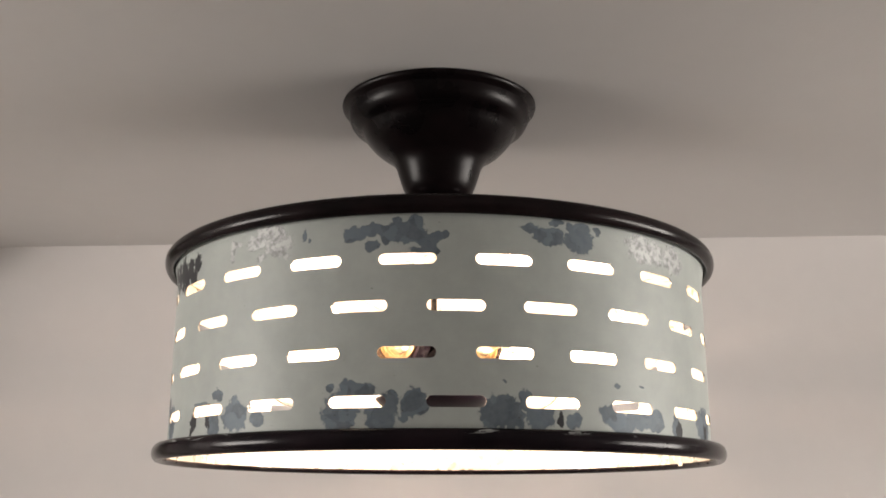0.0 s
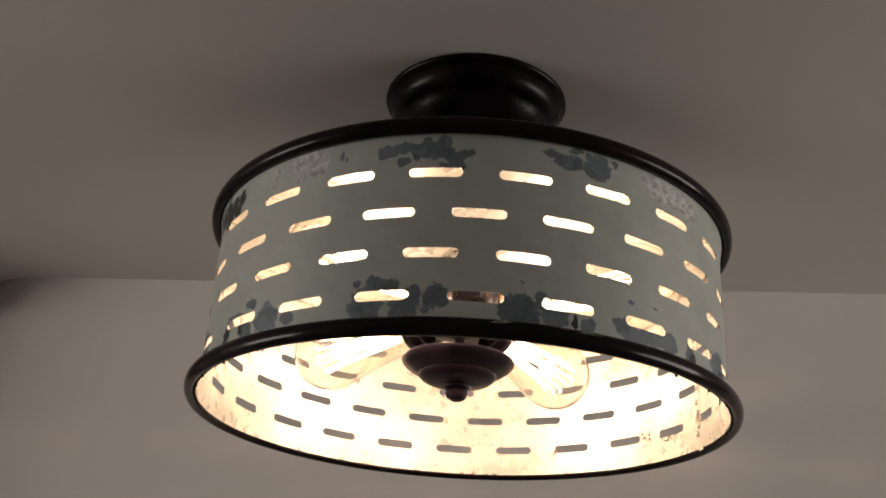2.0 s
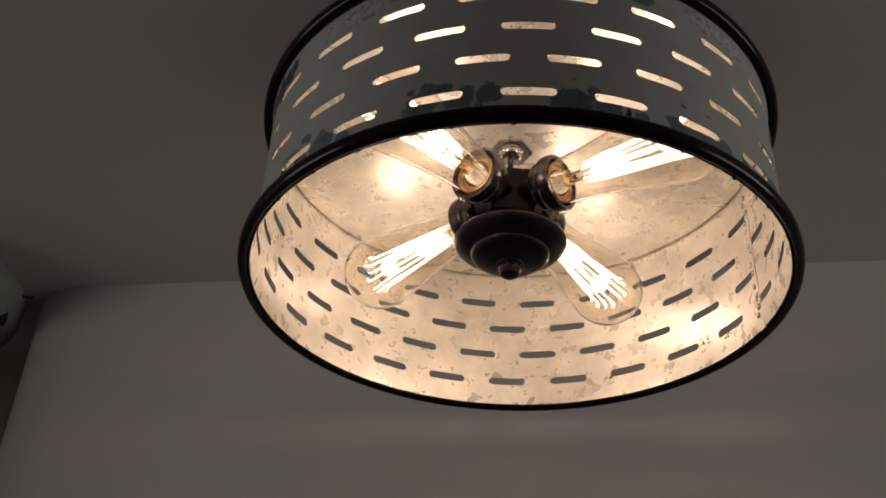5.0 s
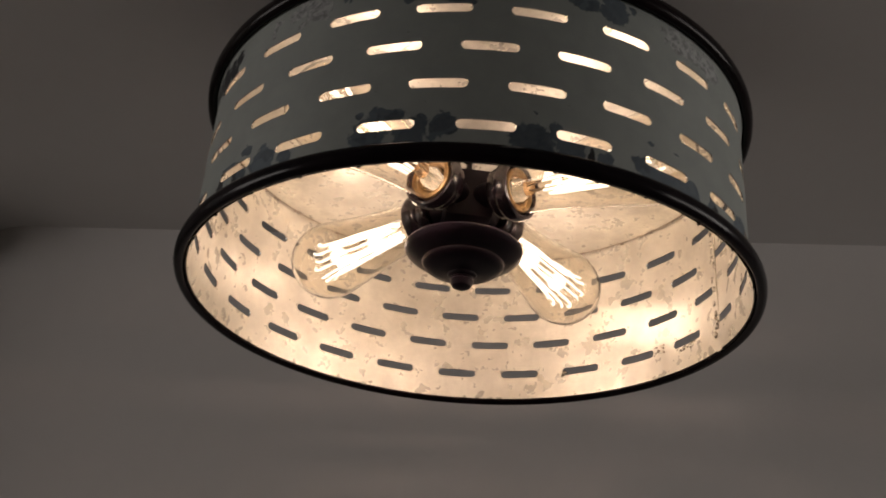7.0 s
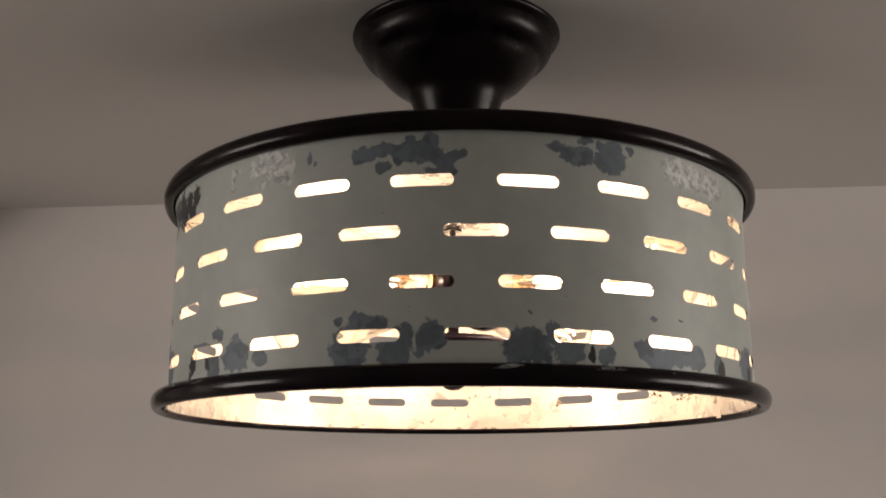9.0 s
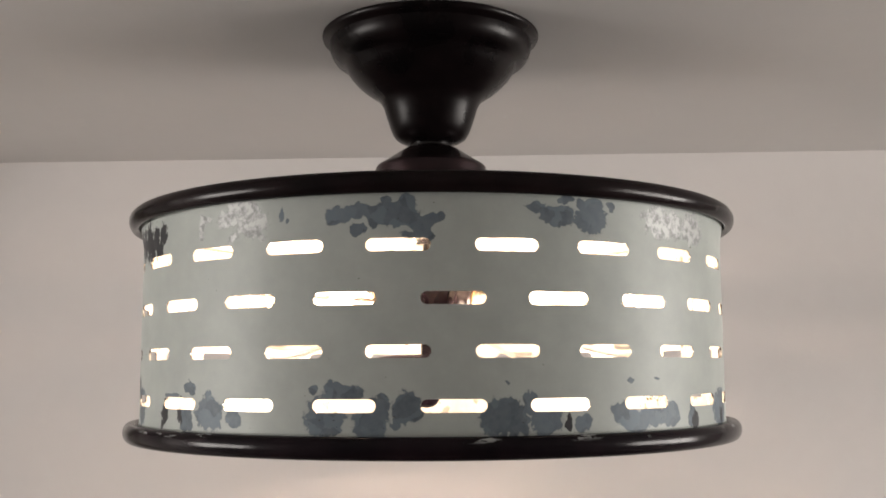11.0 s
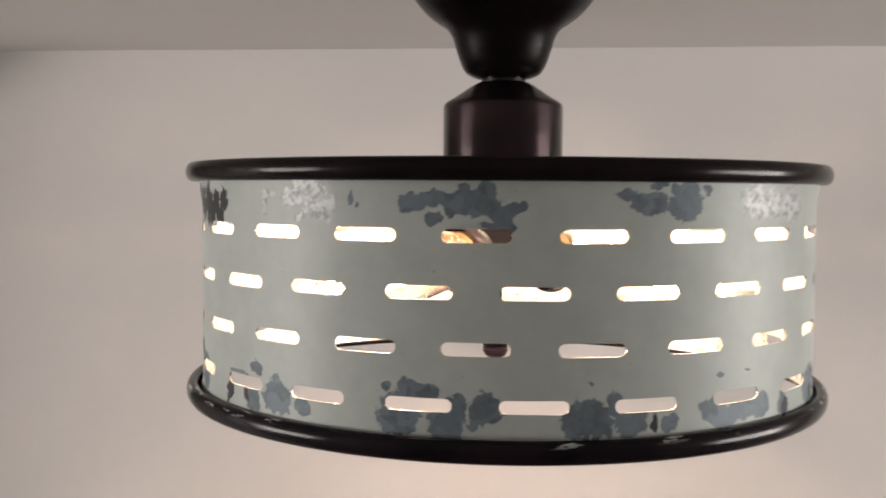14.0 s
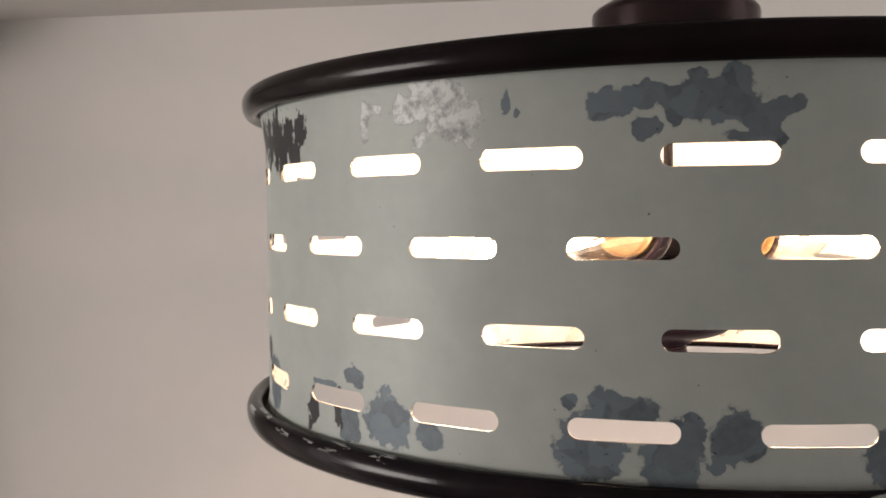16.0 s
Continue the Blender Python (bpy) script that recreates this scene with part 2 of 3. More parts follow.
def galvanised(name, tint=(0.640, 0.614, 0.532), mottle=0.20):
    """Galvanised sheet: mottled zinc with chalky stains and small scratches."""
    m, t, b = nodes_of(name)
    o = coords(t)
    spang, cloud = noise_of(t, o, 85, 3, 0.6), noise_of(t, o, 26, 5, 0.65)
    stretched = node(t, "ShaderNodeMapping", o)
    stretched.inputs["Scale"].default_value = (1, 1, 0.22)
    streak = noise_of(t, stretched.outputs[0], 190, 4, 0.7)
    col = mix(t, ramp(t, cloud.outputs[0], 0.32, 0.68), [v * 0.74 for v in tint], [v * 1.14 for v in tint])
    col = mix(t, ramp(t, spang.outputs[0], 0.50, 0.66, 0, mottle), col, [v * 0.66 for v in tint])
    col = mix(t, ramp(t, streak.outputs[0], 0.69, 0.78, 0, 0.45), col, (0.27, 0.21, 0.15))
    t.links.new(col, b.inputs["Base Color"])
    b.inputs["Metallic"].default_value = 0.55
    t.links.new(ramp(t, spang.outputs[0], 0.3, 0.7, 0.22, 0.42), b.inputs["Roughness"])
    bump(t, b, mth(t, "ADD", cloud.outputs[0], mth(t, "MULTIPLY", spang.outputs[0], 0.4)), 0.26, 0.0010)
    return m


def plain(name, colour, rough=0.5, metal=0.0, var=0.15, scale=60):
    m, t, b = nodes_of(name)
    n = noise_of(t, coords(t), scale, 3)
    t.links.new(mix(t, ramp(t, n.outputs[0], 0.3, 0.7), [c * (1 - var) for c in colour], colour), b.inputs["Base Color"])
    b.inputs["Roughness"].default_value, b.inputs["Metallic"].default_value = rough, metal
    return m


def clear_glass(name, tint):
    m, t, b = nodes_of(name)
    b.inputs["Base Color"].default_value = (*tint, 1)
    b.inputs["Roughness"].default_value, b.inputs["IOR"].default_value = 0.0, 1.45
    b.inputs["Transmission Weight"].default_value = 1.0
    return m


def glowing(name, colour, strength):
    m, t, b = nodes_of(name)
    b.inputs["Base Color"].default_value = (*colour, 1)
    b.inputs["Emission Color"].default_value = (*colour, 1)
    b.inputs["Emission Strength"].default_value = strength
    m.cycles.emission_sampling = "NONE"
    return m


WALL = wall_paint("wall_paint", (0.63, 0.60, 0.585))
# greenish tone, lightened to set how dim the area past the corner looks
DIM_FILL = wall_paint("dim_fill_paint", (0.62, 0.645, 0.57))
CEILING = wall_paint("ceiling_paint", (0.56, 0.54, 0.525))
BRONZE = bronze("oil_rubbed_bronze")
MATT_BLACK = bronze("matt_black_bronze", gloss=0.09, warm=0.7)
HUB_BRONZE = bronze("brown_bronze", gloss=0.15, warm=2.0, satin=0.30, plum=1.45)
SOCKET_BRONZE = bronze("glossy_socket_bronze", gloss=0.50, warm=1.7, satin=0.09, plum=1.2)
COLLAR_BRONZE = bronze("collar_bronze", gloss=0.4, warm=5.0, satin=0.15, metal=0.75)
RIM_TOP = bronze("black_rim_paint", gloss=0.09, warm=1.1, satin=0.12)
PLATE_TOP = bronze("dusty_black_paint", gloss=0.02, satin=0.6)
RIM_LOW = bronze("chipped_black_rim_paint", chips=0.585, gloss=0.11, warm=1.2, satin=0.12, plum=1.2)
PAINT = shade_paint()
ZINC = galvanised("galvanised_inside")
PLATE = galvanised("galvanised_plate", (0.74, 0.715, 0.62), 0.6)
STEEL = plain("nickel_steel", (0.58, 0.56, 0.53), 0.16, 0.95)
BRASS = plain("brass_cap", (0.30, 0.185, 0.075), 0.30, 0.45, 0.6, 190)
GLASS = clear_glass("bulb_glass", (1.0, 0.975, 0.925))
STEM_GLASS = clear_glass("stem_glass", (1.0, 0.97, 0.91))
FILAMENT = glowing("filament_glow", (1.0, 0.86, 0.72), 110.0)
WIRE = plain("support_wire", (0.35, 0.30, 0.24), 0.35, 0.9)
FLOOR = plain("oak_floor", (0.10, 0.072, 0.05), 0.45, 0.0, 0.35, 8)
FAR = plain("grey_green_enamel", (0.24, 0.26, 0.235), 0.45, 0.0, 0.3, 30)
BLACK = plain("black_rubber", (0.010, 0.010, 0.010), 0.85)
BURNT = plain("burnt_flux", (0.10, 0.065, 0.035), 0.6)
SOLDER = plain("solder", (0.50, 0.46, 0.40), 0.45, 0.6)


# ---- building helpers ----
def part(name, me, material, parent, label=""):
    """Links a mesh (or a bmesh) as one object under a thing or a part."""
    if isinstance(me, bmesh.types.BMesh):
        bm, me = me, bpy.data.meshes.new(name)
        bmesh.ops.recalc_face_normals(bm, faces=bm.faces)
        bm.to_mesh(me)
        bm.free()
    if material and not me.materials:
        me.materials.append(material)
    ob = new(name, me)
    ob.parent = parent
    return tagged(ob, label) if label else ob


def mesh_of(name, verts, faces, angle=40, smooth=True):
    me = bpy.data.meshes.new(name)
    me.from_pydata(verts, [], faces)
    me.update()
    if smooth:
        me.polygons.foreach_set("use_smooth", [True] * len(me.polygons))
        me.set_sharp_from_angle(angle=radians(angle))
    return me


def lathe(name, profile, seg=96, angle=40, closed=False):
    """A turned solid round z from (radius, height) pairs, listed so that the outside lies to the right of the way down."""
    verts, rings = [], []
    for r, z in profile:
        if r < 1e-6:
            rings.append([len(verts)] * seg)
            verts.append((0, 0, z))
        else:
            rings.append(list(range(len(verts), len(verts) + seg)))
            verts += [(r * math.cos(2 * math.pi * i / seg), r * math.sin(2 * math.pi * i / seg), z) for i in range(seg)]
    faces = []
    pairs = list(zip(rings, rings[1:])) + ([(rings[-1], rings[0])] if closed else [])
    for a, b in pairs:
        for i in range(seg):
            j = (i + 1) % seg
            f = []
            for q in (a[i], b[i], b[j], a[j]):
                if q not in f:
                    f.append(q)
            if len(f) > 2:
                faces.append(f)
    return mesh_of(name, verts, faces, angle)


def torus(name, big, small, z, tall=0, seg=192, ring=20):
    tall = tall or small
    return lathe(name, [(big + small * math.cos(-a), z + tall * math.sin(-a)) for a in (2 * math.pi * k / ring for k in range(ring))], seg, closed=True)


def tube(name, points, radius, seg=8):
    """A round wire along points, with closed ends."""
    verts, faces = [], []
    pts = [Vector(q) for q in points]
    for i, q in enumerate(pts):
        way = (pts[min(i + 1, len(pts) - 1)] - pts[max(i - 1, 0)]).normalized()
        side = way.orthogonal().normalized()
        up = way.cross(side)
        verts += [q + radius * (math.cos(2 * math.pi * k / seg) * side + math.sin(2 * math.pi * k / seg) * up) for k in range(seg)]
    for i in range(len(pts) - 1):
        for k in range(seg):
            a, b = i * seg + k, i * seg + (k + 1) % seg
            faces.append((a, b, b + seg, a + seg))
    faces += [tuple(range(seg))[::-1], tuple(range((len(pts) - 1) * seg, len(pts) * seg))]
    return mesh_of(name, verts, faces, 60)


def box(lo, hi, bm=None):
    bm = bm or bmesh.new()
    c = [(a + b) / 2 for a, b in zip(lo, hi)]
    bmesh.ops.create_cube(bm, size=1, matrix=Matrix.LocRotScale(c, None, [b - a for a, b in zip(lo, hi)]))
    return bm


def prism(outline, z0, z1):
    """An upright block over a flat outline of (x, y)."""
    n = len(outline)
    verts = [(x, y, z0) for x, y in outline] + [(x, y, z1) for x, y in outline]
    faces = [(i, (i + 1) % n, (i + 1) % n + n, i + n) for i in range(n)] + [tuple(range(n))[::-1], tuple(range(n, 2 * n))]
    return verts, faces


# ---- the room ----
WY, WS = 0.3818, -0.0673   # the wall behind the lamp: y at x = 0, and its slope
END = -0.607               # where that wall ends in a rounded corner
ENDR = 0.80                # and where it stops on the other side
XL, XR, YB, YF = -2.3, 2.4, -6.0, 1.7


def structure(name, bm, material, label, category):
    me = bpy.data.meshes.new(name)
    bmesh.ops.recalc_face_normals(bm, faces=bm.faces)
    bm.to_mesh(me)
    bm.free()
    me.materials.append(material)
    return tagged(new(name, me), label, category, kind="structure")


structure("floor", box((XL, YB, -0.12), (XR, YF, 0)), FLOOR, "plain dark oak floor under the lamp", "floor")
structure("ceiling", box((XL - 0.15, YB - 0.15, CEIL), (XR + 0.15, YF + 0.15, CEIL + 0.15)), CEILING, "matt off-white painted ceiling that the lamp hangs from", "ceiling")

corner = [(END + 0.10 - 0.10 * math.sin(a), WY + WS * END + 0.10 - 0.10 * math.cos(a)) for a in (math.pi / 2 * k / 10 for k in range(11))]
outline = [(ENDR, WY + WS * ENDR)] + corner + [(END, YF), (ENDR, YF)]
vs, fs = prism(outline, 0, CEIL)
wall = mesh_of("wall_north", vs, fs, 30)
wall.materials.append(WALL)
tagged(new("wall_north", wall), "matt off-white painted wall with a rounded corner", "wall", kind="structure")
# added wall that stands in for the shade past the rounded corner
structure("wall_recess", box((-0.98, 0.60, 0), (END, 0.75, CEIL)), DIM_FILL, "added pale grey-green wall standing in for the shade past the corner", "wall")
structure("wall_end", box((XL, YF, 0), (XR, YF + 0.15, CEIL)), WALL, "plain off-white end wall behind the recess", "wall")
structure("wall_south", box((XL - 0.15, YB - 0.15, 0), (XR + 0.15, YB, CEIL)), WALL, "plain off-white painted wall", "wall")
# added block, out of view: holds west window light off the wall's left end
structure("wall_niche", box((XL, 0.14, 0), (-0.98, YF, CEIL)), WALL, "unseen off-white block added to shade the wall's left end", "wall")


def wall_with_window(name, x0, x1, y0, y1, wy0, wy1, wz0, wz1, label):
    bm = box((x0, y0, 0), (x1, wy0, CEIL))
    box((x0, wy1, 0), (x1, y1, CEIL), bm)
    box((x0, wy0, 0), (x1, wy1, wz0), bm)
    box((x0, wy0, wz1), (x1, wy1, CEIL), bm)
    return structure(name, bm, WALL, label, "wall")


wall_with_window("wall_west", XL - 0.15, XL, YB, YF + 0.15, -1.15, -0.15, 1.76, 2.40, "off-white painted wall with a window opening")
wall_with_window("wall_east", XR, XR + 0.15, YB, YF + 0.15, -1.00, 0.30, 1.76, 2.40, "off-white painted wall with a wide window opening")
lamp("window_light_west", "AREA", look((XL - 0.05, -0.65, 2.08), (0, -0.65, 2.08)), WINDOW_WATTS[0], (1.0, 0.95, 0.90), size=1.00, size_y=0.64)
lamp("window_light_east", "AREA", look((XR + 0.05, -0.35, 2.08), (0, -0.35, 2.08)), WINDOW_WATTS[1], (1.0, 0.95, 0.895), size=1.30, size_y=0.64)

# ---- the lamp ----
fixture = tagged(new("ceiling_lamp"), "semi-flush ceiling lamp with a perforated grey-green drum shade", "ceiling lamp")
fixture.location = (0, 0, CEIL)


def down(profile):
    return [(r, z - ZC) for r, z in profile]


part("canopy", lathe("canopy", down([(0, 0.2363), (0.0706, 0.2363), (0.0715, 0.2356), (0.0717, 0.2343), (0.0712, 0.2329), (0.0700, 0.2317), (0.0680, 0.2310), (0.0669, 0.2300), (0.0667, 0.2271),
    (0.0660, 0.2242), (0.0650, 0.2218), (0.0630, 0.2189), (0.0602, 0.2170), (0.0576, 0.2161), (0.0565, 0.2151), (0.0546, 0.2116), (0.0530, 0.2092), (0.0508, 0.2065), (0.0484, 0.2039), (0.0456, 0.2013),
    (0.0425, 0.1989), (0.0388, 0.1964), (0.0356, 0.1943), (0.0336, 0.1924), (0.0320, 0.1898), (0.0306, 0.1868), (0.0292, 0.1819), (0.0276, 0.1770), (0.0263, 0.1731), (0.0248, 0.1698), (0.0228, 0.1669),
    (0.0200, 0.1651), (0.0165, 0.1638), (0.0139, 0.1632), (0, 0.1632)]), 128, 32), MATT_BLACK, fixture, "stepped bell-shaped matt black canopy")
part("swivel_neck", lathe("swivel_neck", down([(0, 0.1650), (0.0132, 0.1650), (0.0136, 0.1619), (0.0134, 0.1599), (0.0140, 0.1584), (0, 0.1584)]), 64), BRONZE, fixture)
part("collar", lathe("collar", down([(0, 0.1614), (0.0136, 0.1614), (0.0160, 0.1607), (0.0200, 0.1584), (0.0250, 0.1550), (0.0300, 0.1517), (0.0325, 0.1502), (0.0345, 0.1490),
    (0.0360, 0.1474), (0.0364, 0.1458), (0.0364, 0.1050), (0, 0.1050)]), 96, 35), COLLAR_BRONZE, fixture, "dark bronze cylindrical collar")

for ob in fixture.children:
    ob.location.x = -0.0008

# drum shade: a slotted sheet rolled up, its ends lapped in one seam
STEP, HALF, HOLE = 360 / 22, 4.89, 0.0031
ROW_Z = (0.0754, 0.0502, 0.0253, 0.0)
FIRST = (-6.07, 2.139, -6.07, 2.139)
SEAM = 104.0
TOP, LOW, SHEET = 0.104, -0.0228, 0.0008
CAP = math.degrees(HOLE / R)


def bow(a):
    """How far the sheet lies inside its round at angle a: the drum is pressed a little flat at its sides."""
    s = max(0.0, 1 - abs(abs((a + 180) % 360 - 180) - 86) / 34)
    return 0.0032 * s * s * (3 - 2 * s)


def opening(row, a):
    """Half the height of the slot at angle a in that row."""
    if min(abs(a - SEAM), abs(a - SEAM + 360)) < 0.2:
        return 0.0
    o = abs((a - FIRST[row] + STEP / 2) % STEP - STEP / 2)
    if o <= HALF - CAP:
        return HOLE
    return HOLE * math.sqrt(max(0.0, 1 - ((o - HALF + CAP) / CAP) ** 2)) if o < HALF - 1e-4 else 0.0


def shade_mesh():
    marks = [0, 1.31, 2.62, HALF - CAP] + [HALF - CAP + CAP * math.sin(math.pi / 2 * k / 6) for k in range(1, 7)]
    angles = {SEAM, SEAM - 0.2, SEAM - 360, SEAM - 359.8}
    for row in (0, 1):
        for k in range(-17, 9):
            c = FIRST[row] + k * STEP
            angles |= {c + s * o for o in marks for s in (1, -1)}
    angles = sorted(a for a in angles if SEAM - 360 <= a <= SEAM)
    angles = [a for i, a in enumerate(angles) if i == 0 or a - angles[i - 1] > 1e-3]
    levels = [TOP] + [(a + b) / 2 for a, b in zip(ROW_Z, ROW_Z[1:])]
    levels = [TOP, ROW_Z[0] + 0.0125] + levels[1:] + [ROW_Z[3] - 0.0125, LOW]
    verts, faces, mats, cols = [], [], [], []
    for rad in (R, R - SHEET):
        side = []
        for a in angles:
            col = []

            def put(z):
                q = rad - bow(a) * (0.0 if z in (TOP, LOW) else 1.0)
                verts.append((q * math.sin(radians(a)), -q * math.cos(radians(a)), z - ZC))
                col.append(len(verts) - 1)

            put(levels[0])
            put(levels[1])
            for row in range(4):
                h = opening(row, a)
                put(ROW_Z[row] + h)
                if h > 0:
                    put(ROW_Z[row] - h)
                else:
                    col.append(col[-1])
                put(levels[row + 2])
            put(levels[6])
            side.append(col)
        cols.append(side)
    holes = {2, 5, 8, 11}
    for s in (0, 1):
        for a, b in zip(cols[s], cols[s][1:]):
            for k in range(len(a) - 1):
                if k in holes:
                    continue
                f = (a[k], a[k + 1], b[k + 1], b[k])
                faces.append(f if s == 0 else f[::-1])
                mats.append(s)
    for i in range(len(angles) - 1):
        for k in holes:
            (a, b), (c, d) = (cols[0][i], cols[0][i + 1]), (cols[1][i], cols[1][i + 1])
            if a[k] != a[k + 1] or b[k] != b[k + 1]:
                faces.append((a[k], b[k], d[k], c[k]))
                faces.append((a[k + 1], c[k + 1], d[k + 1], b[k + 1]))
                mats += [2, 2]
    me = mesh_of("shade", verts, faces, 40)
    for m in (PAINT, ZINC, STEEL):
        me.materials.append(m)
    me.polygons.foreach_set("material_index", mats)
    return me


shade = part("shade", shade_mesh(), None, fixture, "grey-green slotted metal drum with flaked paint")
part("top_rim", torus("top_rim", 0.1854, 0.0038, 0.1049 - ZC, 0.0054), RIM_TOP, shade, "rolled black rim")
part("bottom_rim", torus("bottom_rim", 0.1856, 0.0038, -0.0193 - ZC, 0.0055), RIM_LOW, shade, "rolled black rim with chipped paint")
top_plate = part("top_plate", lathe("top_plate", down([(0, 0.1052), (0.1806, 0.1052), (0.1806, 0.1040), (0, 0.1040)]), 128), PLATE, fixture, "stained galvanised disc inside the shade")
top_plate.data.materials.append(PLATE_TOP)      # its upper face is black like the rims
for face in top_plate.data.polygons:
    if face.center.z > 0.1046 - ZC:
        face.material_index = 1


def on_shade(a, z, r=R - SHEET):
    r -= bow(a) if -0.015 < z < 0.1 else 0.0
    return Vector((r * math.sin(radians(a)), -r * math.cos(radians(a)), z - ZC))


# lapped seam with its row of solder spots
bm = bmesh.new()
rows_ = [[bm.verts.new(on_shade(a, z, R - SHEET - d)) for a, d in ((SEAM - 1.1, 0.0), (SEAM - 1.0, 0.0009), (SEAM + 0.9, 0.0009), (SEAM + 1.0, 0.0))] for z in (LOW, 0.02, 0.06, TOP)]
for a, b in zip(rows_, rows_[1:]):
    for k in range(3):
        bm.faces.new((a[k], a[k + 1], b[k + 1], b[k]))
part("seam", bm, ZINC, shade)


def blob(name, rx, ry, rz):
    bm = bmesh.new()
    bmesh.ops.create_icosphere(bm, subdivisions=1, radius=1)
    for v in bm.verts:
        v.co = Vector((v.co.x * rx, v.co.y * ry, v.co.z * rz)) * (1 + 0.2 * noise.noise(v.co * 3))
    me = bpy.data.meshes.new(name)
    bm.to_mesh(me)
    bm.free()
    me.polygons.foreach_set("use_smooth", [True] * len(me.polygons))
    return me


spot_mesh = blob("solder_spot", 0.0022, 0.0011, 0.0027)
for k in range(13):
    ob = part("solder_spot", spot_mesh, SOLDER, shade)
    ob.matrix_basis = Matrix.Translation(on_shade(SEAM + random.uniform(-0.9, 0.9), -0.012 + 0.0088 * k + random.uniform(-0.003, 0.003), R - SHEET - 0.0008)) @ pose(0, 0, 0, 0, 0, SEAM)
tab_mesh = blob("crimp_tab", 0.0017, 0.0007, 0.0013)
for k in range(34):
    a = k * 360 / 34 + random.uniform(-3.5, 3.5)
    ob = part("crimp_tab", tab_mesh, RIM_TOP, shade)
    ob.matrix_basis = Matrix.Translation(on_shade(a, -0.0225 + random.uniform(-0.0006, 0.0004), R - SHEET - 0.0003)) @ pose(0, 0, 0, 0, 0, a)
part("inner_lip", torus("inner_lip", R - SHEET - 0.0002, 0.0005, -0.0219 - ZC, 0.0010, 128, 8), RIM_TOP, shade, "black painted inner edge")
part("bead", torus("bead", 0.1803, 0.0005, 0.1036 - ZC, 0, 128, 8), WIRE, shade, "thin dark bead along the plate")
# burnt flecks of flux beside the seam and the slots next to it
fleck_mesh = blob("flux_fleck", 0.0013, 0.0003, 0.0008)
for lo, hi, z0, z1, count in ((124.5, 128.0, -0.004, 0.004, 13), (112.0, 120.5, -0.0075, -0.0035, 11), (103.0, 105.5, -0.006, 0.003, 8), (103.0, 106.0, 0.020, 0.032, 6), (152.5, 154.5, -0.004, 0.001, 5)):
    for k in range(count):
        a = random.uniform(lo, hi)
        ob = part("flux_fleck", fleck_mesh, BURNT, shade)
        ob.matrix_basis = Matrix.Translation(on_shade(a, random.uniform(z0, z1), R - SHEET - 0.0002)) @ pose(0, 0, 0, 0, random.uniform(-40, 40), a) @ Matrix.Scale(random.uniform(0.5, 1.6), 4)
dot_mesh = blob("weld_spot", 0.0014, 0.0014, 0.0009)
for k in range(26):
    a = k * 360 / 26 + random.uniform(-3, 3)
    ob = part("weld_spot", dot_mesh, WIRE, shade)
    ob.matrix_basis = Matrix.Translation(on_shade(a, 0.1032, R - SHEET - 0.0009))
# hanging rod, nut, socket cluster
def hexagon(r, z0, z1):
    vs, fs = prism([(r * math.cos(math.pi / 3 * k), r * math.sin(math.pi / 3 * k)) for k in range(6)], z0 - ZC, z1 - ZC)
    return mesh_of("nut", vs, fs, 20, False)


part("washer", hexagon(0.0165, 0.1018, 0.1038), STEEL, fixture, "bright hexagonal steel plate")
part("lock_nut", lathe("lock_nut", down([(0.0022, 0.1018), (0.0085, 0.1018), (0.0090, 0.1005), (0.0078, 0.0975), (0.0060, 0.0965), (0.0022, 0.0965)]), 32), STEEL, fixture)
part("rod", lathe("rod", down([(0, 0.1040), (0.0022, 0.1040), (0.0022, 0.0700), (0, 0.0700)]), 20), BRONZE, fixture, "thin black hanging rod")

HUB_Z = 0.058
HUB_X = -0.0040          # the cluster hangs a little off the shade's middle
hub = part("socket_hub", lathe("socket_hub", down([(0, 0.0770), (0.0200, 0.0770), (0.0222, 0.0760), (0.0228, 0.0738), (0.0228, 0.0440), (0.0215, 0.0405), (0.0100, 0.0385), (0.0046, 0.0375), (0.0046, 0.0240), (0, 0.0240)]), 4, 25), HUB_BRONZE, fixture, "dark bronze four-way socket cluster")
hub.rotation_euler.z = radians(53)
part("finial", lathe("finial", down([(0, 0.0262), (0.0200, 0.0256), (0.0340, 0.0238), (0.0380, 0.0226), (0.0396, 0.0217), (0.0402, 0.0203), (0.0396, 0.0187), (0.0375, 0.0165), (0.0342, 0.0141), (0.0305, 0.0121),
    (0.0284, 0.0114), (0.0277, 0.0109), (0.0276, 0.0100), (0.0266, 0.0084), (0.0238, 0.0064), (0.0195, 0.0049), (0.0150, 0.0038), (0.0112, 0.0031), (0.0098, 0.0026), (0.0094, 0.0014), (0.0080, 0.0009),
    (0.0074, 0.0003), (0.0079, -0.0005), (0.0075, -0.0012), (0.0080, -0.0020), (0.0077, -0.0036), (0.0064, -0.0060), (0.0036, -0.0076), (0, -0.0082)]), 80, 30), HUB_BRONZE, fixture, "turned dark bronze finial")

for ob in fixture.children:
    if ob.name in ("washer", "lock_nut", "rod", "socket_hub", "finial"):
        ob.location.x = HUB_X

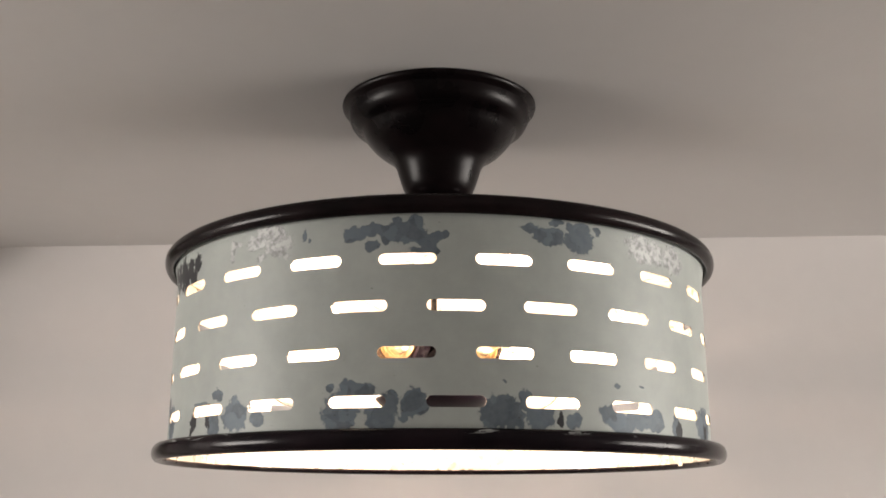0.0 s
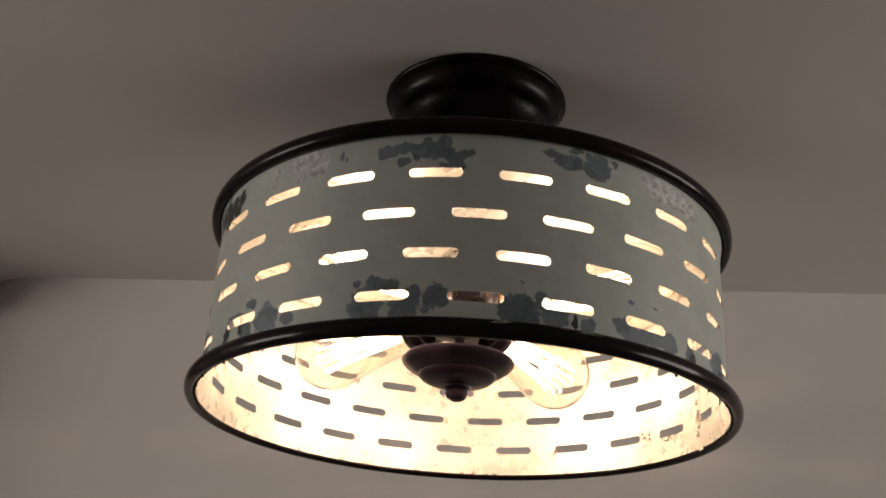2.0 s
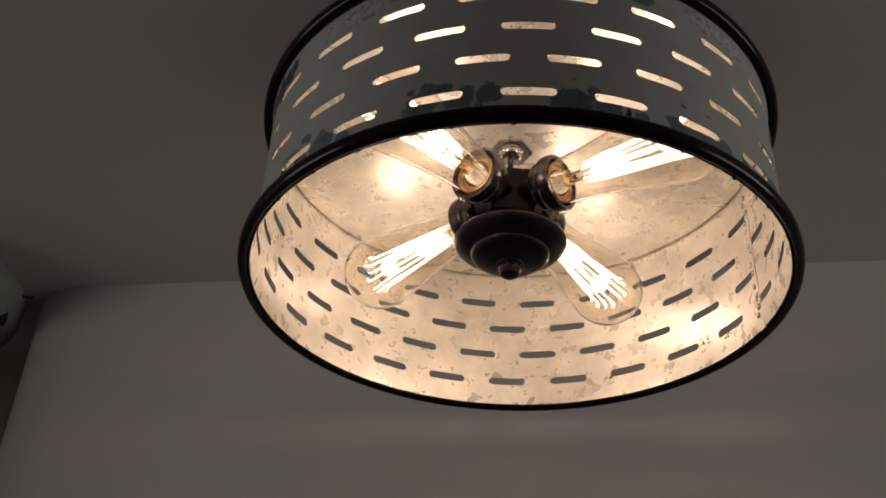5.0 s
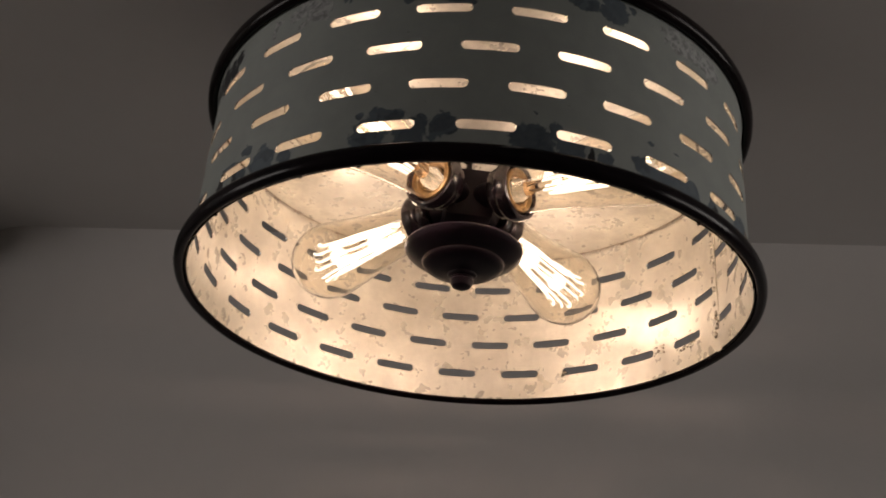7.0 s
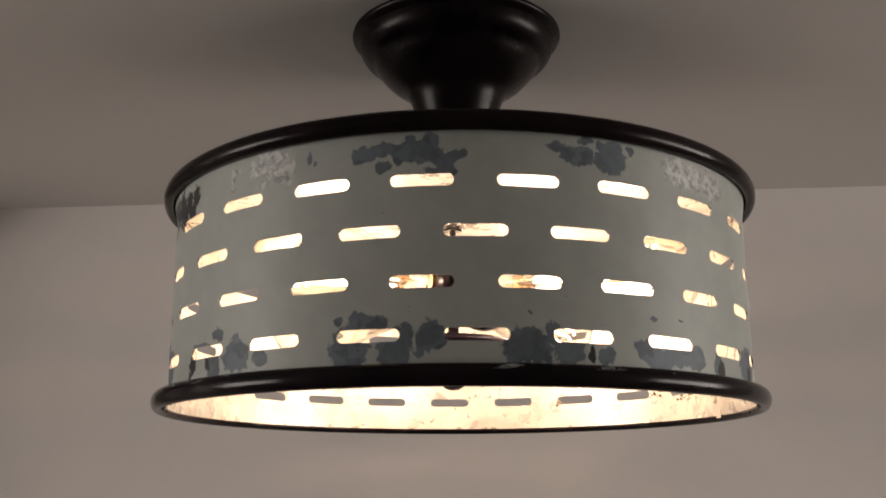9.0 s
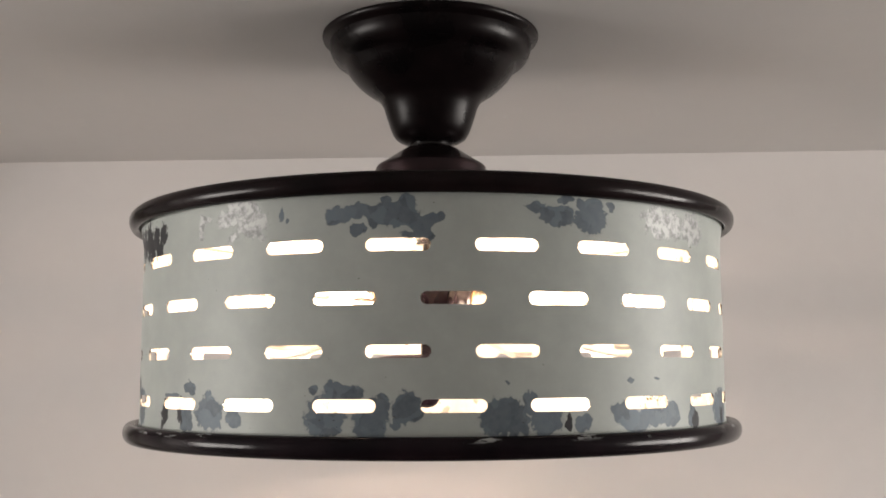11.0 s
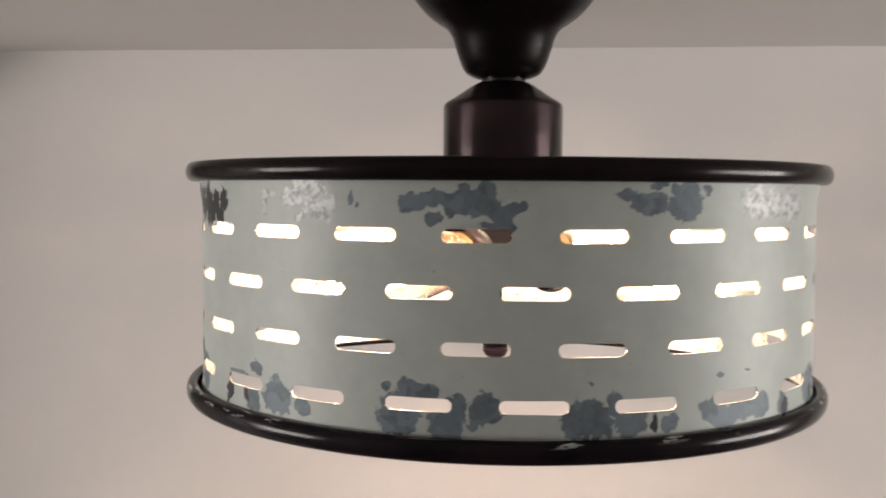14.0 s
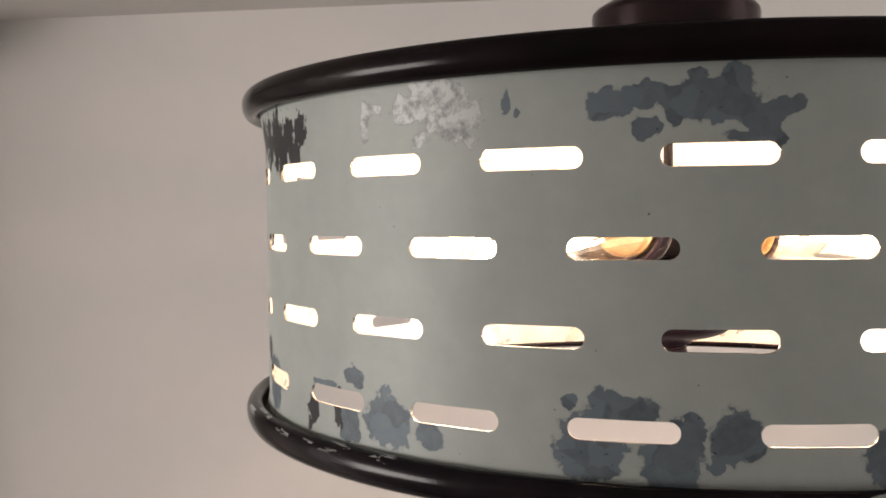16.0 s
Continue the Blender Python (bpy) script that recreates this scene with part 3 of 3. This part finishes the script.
# one socket and one bulb along +z, then three copies of each
socket = part("socket", lathe("socket", [(0, 0.0250), (0.0150, 0.0252), (0.0172, 0.0272), (0.0180, 0.0295), (0.0178, 0.0325), (0.0190, 0.0334), (0.0204, 0.0352), (0.0210, 0.0372), (0.0209, 0.0418),
    (0.0201, 0.0440), (0.0187, 0.0445), (0.0174, 0.0438), (0.0172, 0.0320), (0, 0.0320)], 48, 30), SOCKET_BRONZE, fixture, "ribbed glossy dark bronze socket")
part("arm", lathe("arm", [(0, 0.0060), (0.0105, 0.0060), (0.0105, 0.0240), (0.0118, 0.0256), (0, 0.0256)], 32), HUB_BRONZE, socket)

GL = 0.0380      # where the glass leaves its cap
outer = [(0.0163, 0.000), (0.0164, 0.006), (0.0168, 0.014), (0.0179, 0.026), (0.0197, 0.040), (0.0220, 0.055), (0.0248, 0.070), (0.0272, 0.083), (0.0288, 0.092), (0.0294, 0.099),
         (0.0289, 0.106), (0.0272, 0.1125), (0.0240, 0.1185), (0.0195, 0.1232), (0.0135, 0.1264), (0.0070, 0.1282), (0, 0.1288)]
inner = [(max(r - 0.0007, 0), z - (0.0007 if z > 0.1 else 0)) for r, z in outer]
inner[-1] = (0, 0.1281)
bulb = part("light_bulb", lathe("light_bulb", [(r, z + GL) for r, z in inner] + [(r, z + GL) for r, z in outer[::-1]], 48, 80, closed=True), GLASS, fixture, "lit clear teardrop filament bulb")
bulb.visible_shadow = False
part("screw_cap", lathe("screw_cap", [(0, 0.0302), (0.0140, 0.0302), (0.0150, 0.0310), (0.0153, 0.0330), (0.0154, 0.0428), (0.0149, 0.0437), (0.0143, 0.0438), (0.0139, 0.0430), (0.0136, 0.0412), (0.0126, 0.0405), (0.0108, 0.0409), (0.0100, 0.0402), (0, 0.0400)], 40), BRASS, bulb, "amber brass screw cap")
press = part("glass_stem", lathe("glass_stem", [(0, 0.0410), (0.0098, 0.0412), (0.0092, 0.0430), (0.0070, 0.0460), (0.0050, 0.0500), (0.0038, 0.0560), (0.0030, 0.0640), (0.0026, 0.0720), (0.0036, 0.0745), (0.0026, 0.0768), (0, 0.0772)][::-1], 24), STEM_GLASS, bulb)
press.visible_shadow = False
part("support_rod", tube("support_rod", [(0, 0, 0.076), (0, 0, 0.105), (0, 0, 0.1435)], 0.0008), WIRE, bulb)
STRANDS = 13       # the cage of straight strands, each with a looped, glowing end
for k in range(STRANDS):
    a = 2 * math.pi * (k + random.uniform(-0.18, 0.18)) / STRANDS
    zig = 0.4 * (1 if k % 2 else -1) / STRANDS * math.pi
    p0 = Vector((0.0070 * math.cos(a), 0.0070 * math.sin(a), 0.0660 + random.uniform(-0.002, 0.002)))
    p1 = Vector((0.0128 * math.cos(a + zig), 0.0128 * math.sin(a + zig), 0.1370 + random.uniform(-0.003, 0.004)))
    mid = [p0.lerp(p1, s) + Vector((random.uniform(-1, 1), random.uniform(-1, 1), 0)) * 0.0005 for s in (0.25, 0.5, 0.75)]
    out = Vector((math.cos(a + zig), math.sin(a + zig), 0))
    side = Vector((-out.y, out.x, 0))
    curl = [p1 + out * 0.0012 + Vector((0, 0, 0.0028)), p1 + out * 0.0022 + side * 0.0014 + Vector((0, 0, 0.0045)), p1 + out * 0.0016 + side * 0.0030 + Vector((0, 0, 0.0032))]
    rod = part("filament", tube("filament", [p0, *mid, p1, *curl[:2 + k % 2]], 0.00074, 6), FILAMENT, bulb, "white-hot filament strand" if k == 0 else "")
    rod.visible_shadow = False
    hook = [p1 + out * 0.0008, p1 + Vector((-p1.x * 0.25, -p1.y * 0.25, 0.0050)), Vector((p1.x * 0.25, p1.y * 0.25, 0.1430))]
    part("filament_hook", tube("filament_hook", hook, 0.00035, 5), WIRE, bulb)
for k in range(2):         # lead wires from the press to the cage
    c = 1 if k else -1
    part("lead_wire", tube("lead_wire", [(0.0018 * c, 0, 0.050), (0.0030 * c, 0.0005, 0.060), (0.0066 * c, 0, 0.0665)], 0.00045, 6), WIRE, bulb)

AIMS = (55.0, 146.0, -131.0, -35.0)      # degrees round from the front
DROOP = 2.6                               # degrees by which the bulbs hang down
for k, a in enumerate(AIMS):
    m = pose(HUB_X, 0, HUB_Z - ZC) @ pose(0, 0, 0, 0, 0, a) @ pose(0, 0, 0, 90 + DROOP, 0, 0)
    if k == 0:
        socket.matrix_basis, bulb.matrix_basis = m, m
    else:
        copy_thing(socket, m)
        copy_thing(bulb, m)
    for along in (0.088, 0.128):          # the two halves of the filament
        lamp("bulb_light", "POINT", pose(0, 0, CEIL) @ m @ pose(0, 0, along), BULB_WATTS / 2, (1.0, 0.725, 0.58), size=0.007)

# ---- round metal fixture beyond the wall's corner ----
far = tagged(new("round_fixture"), "dull grey-green round metal fixture on the ceiling by the wall corner", "ceiling fixture")
far.location = (-0.751, 0.40, CEIL)
part("dish", lathe("dish", [(0, 0), (0.152, 0), (0.1548, -0.004), (0.1545, -0.016), (0.1520, -0.034), (0.1450, -0.046), (0.1330, -0.052), (0.1210, -0.050), (0, -0.046)], 96), FAR, far)
stud = part("stud", lathe("stud", [(0, -0.036), (0.0062, -0.036), (0.0064, -0.052), (0.0050, -0.055), (0, -0.0555)], 20), BLACK, far, "small black stud")
stud.location = (0.1410, 0.020, 0.0)
part("wire_end", tube("wire_end", [(0.150, 0.03, -0.010), (0.158, 0.033, -0.011), (0.165, 0.034, -0.010)], 0.0012), BLACK, far, "short black wire end")
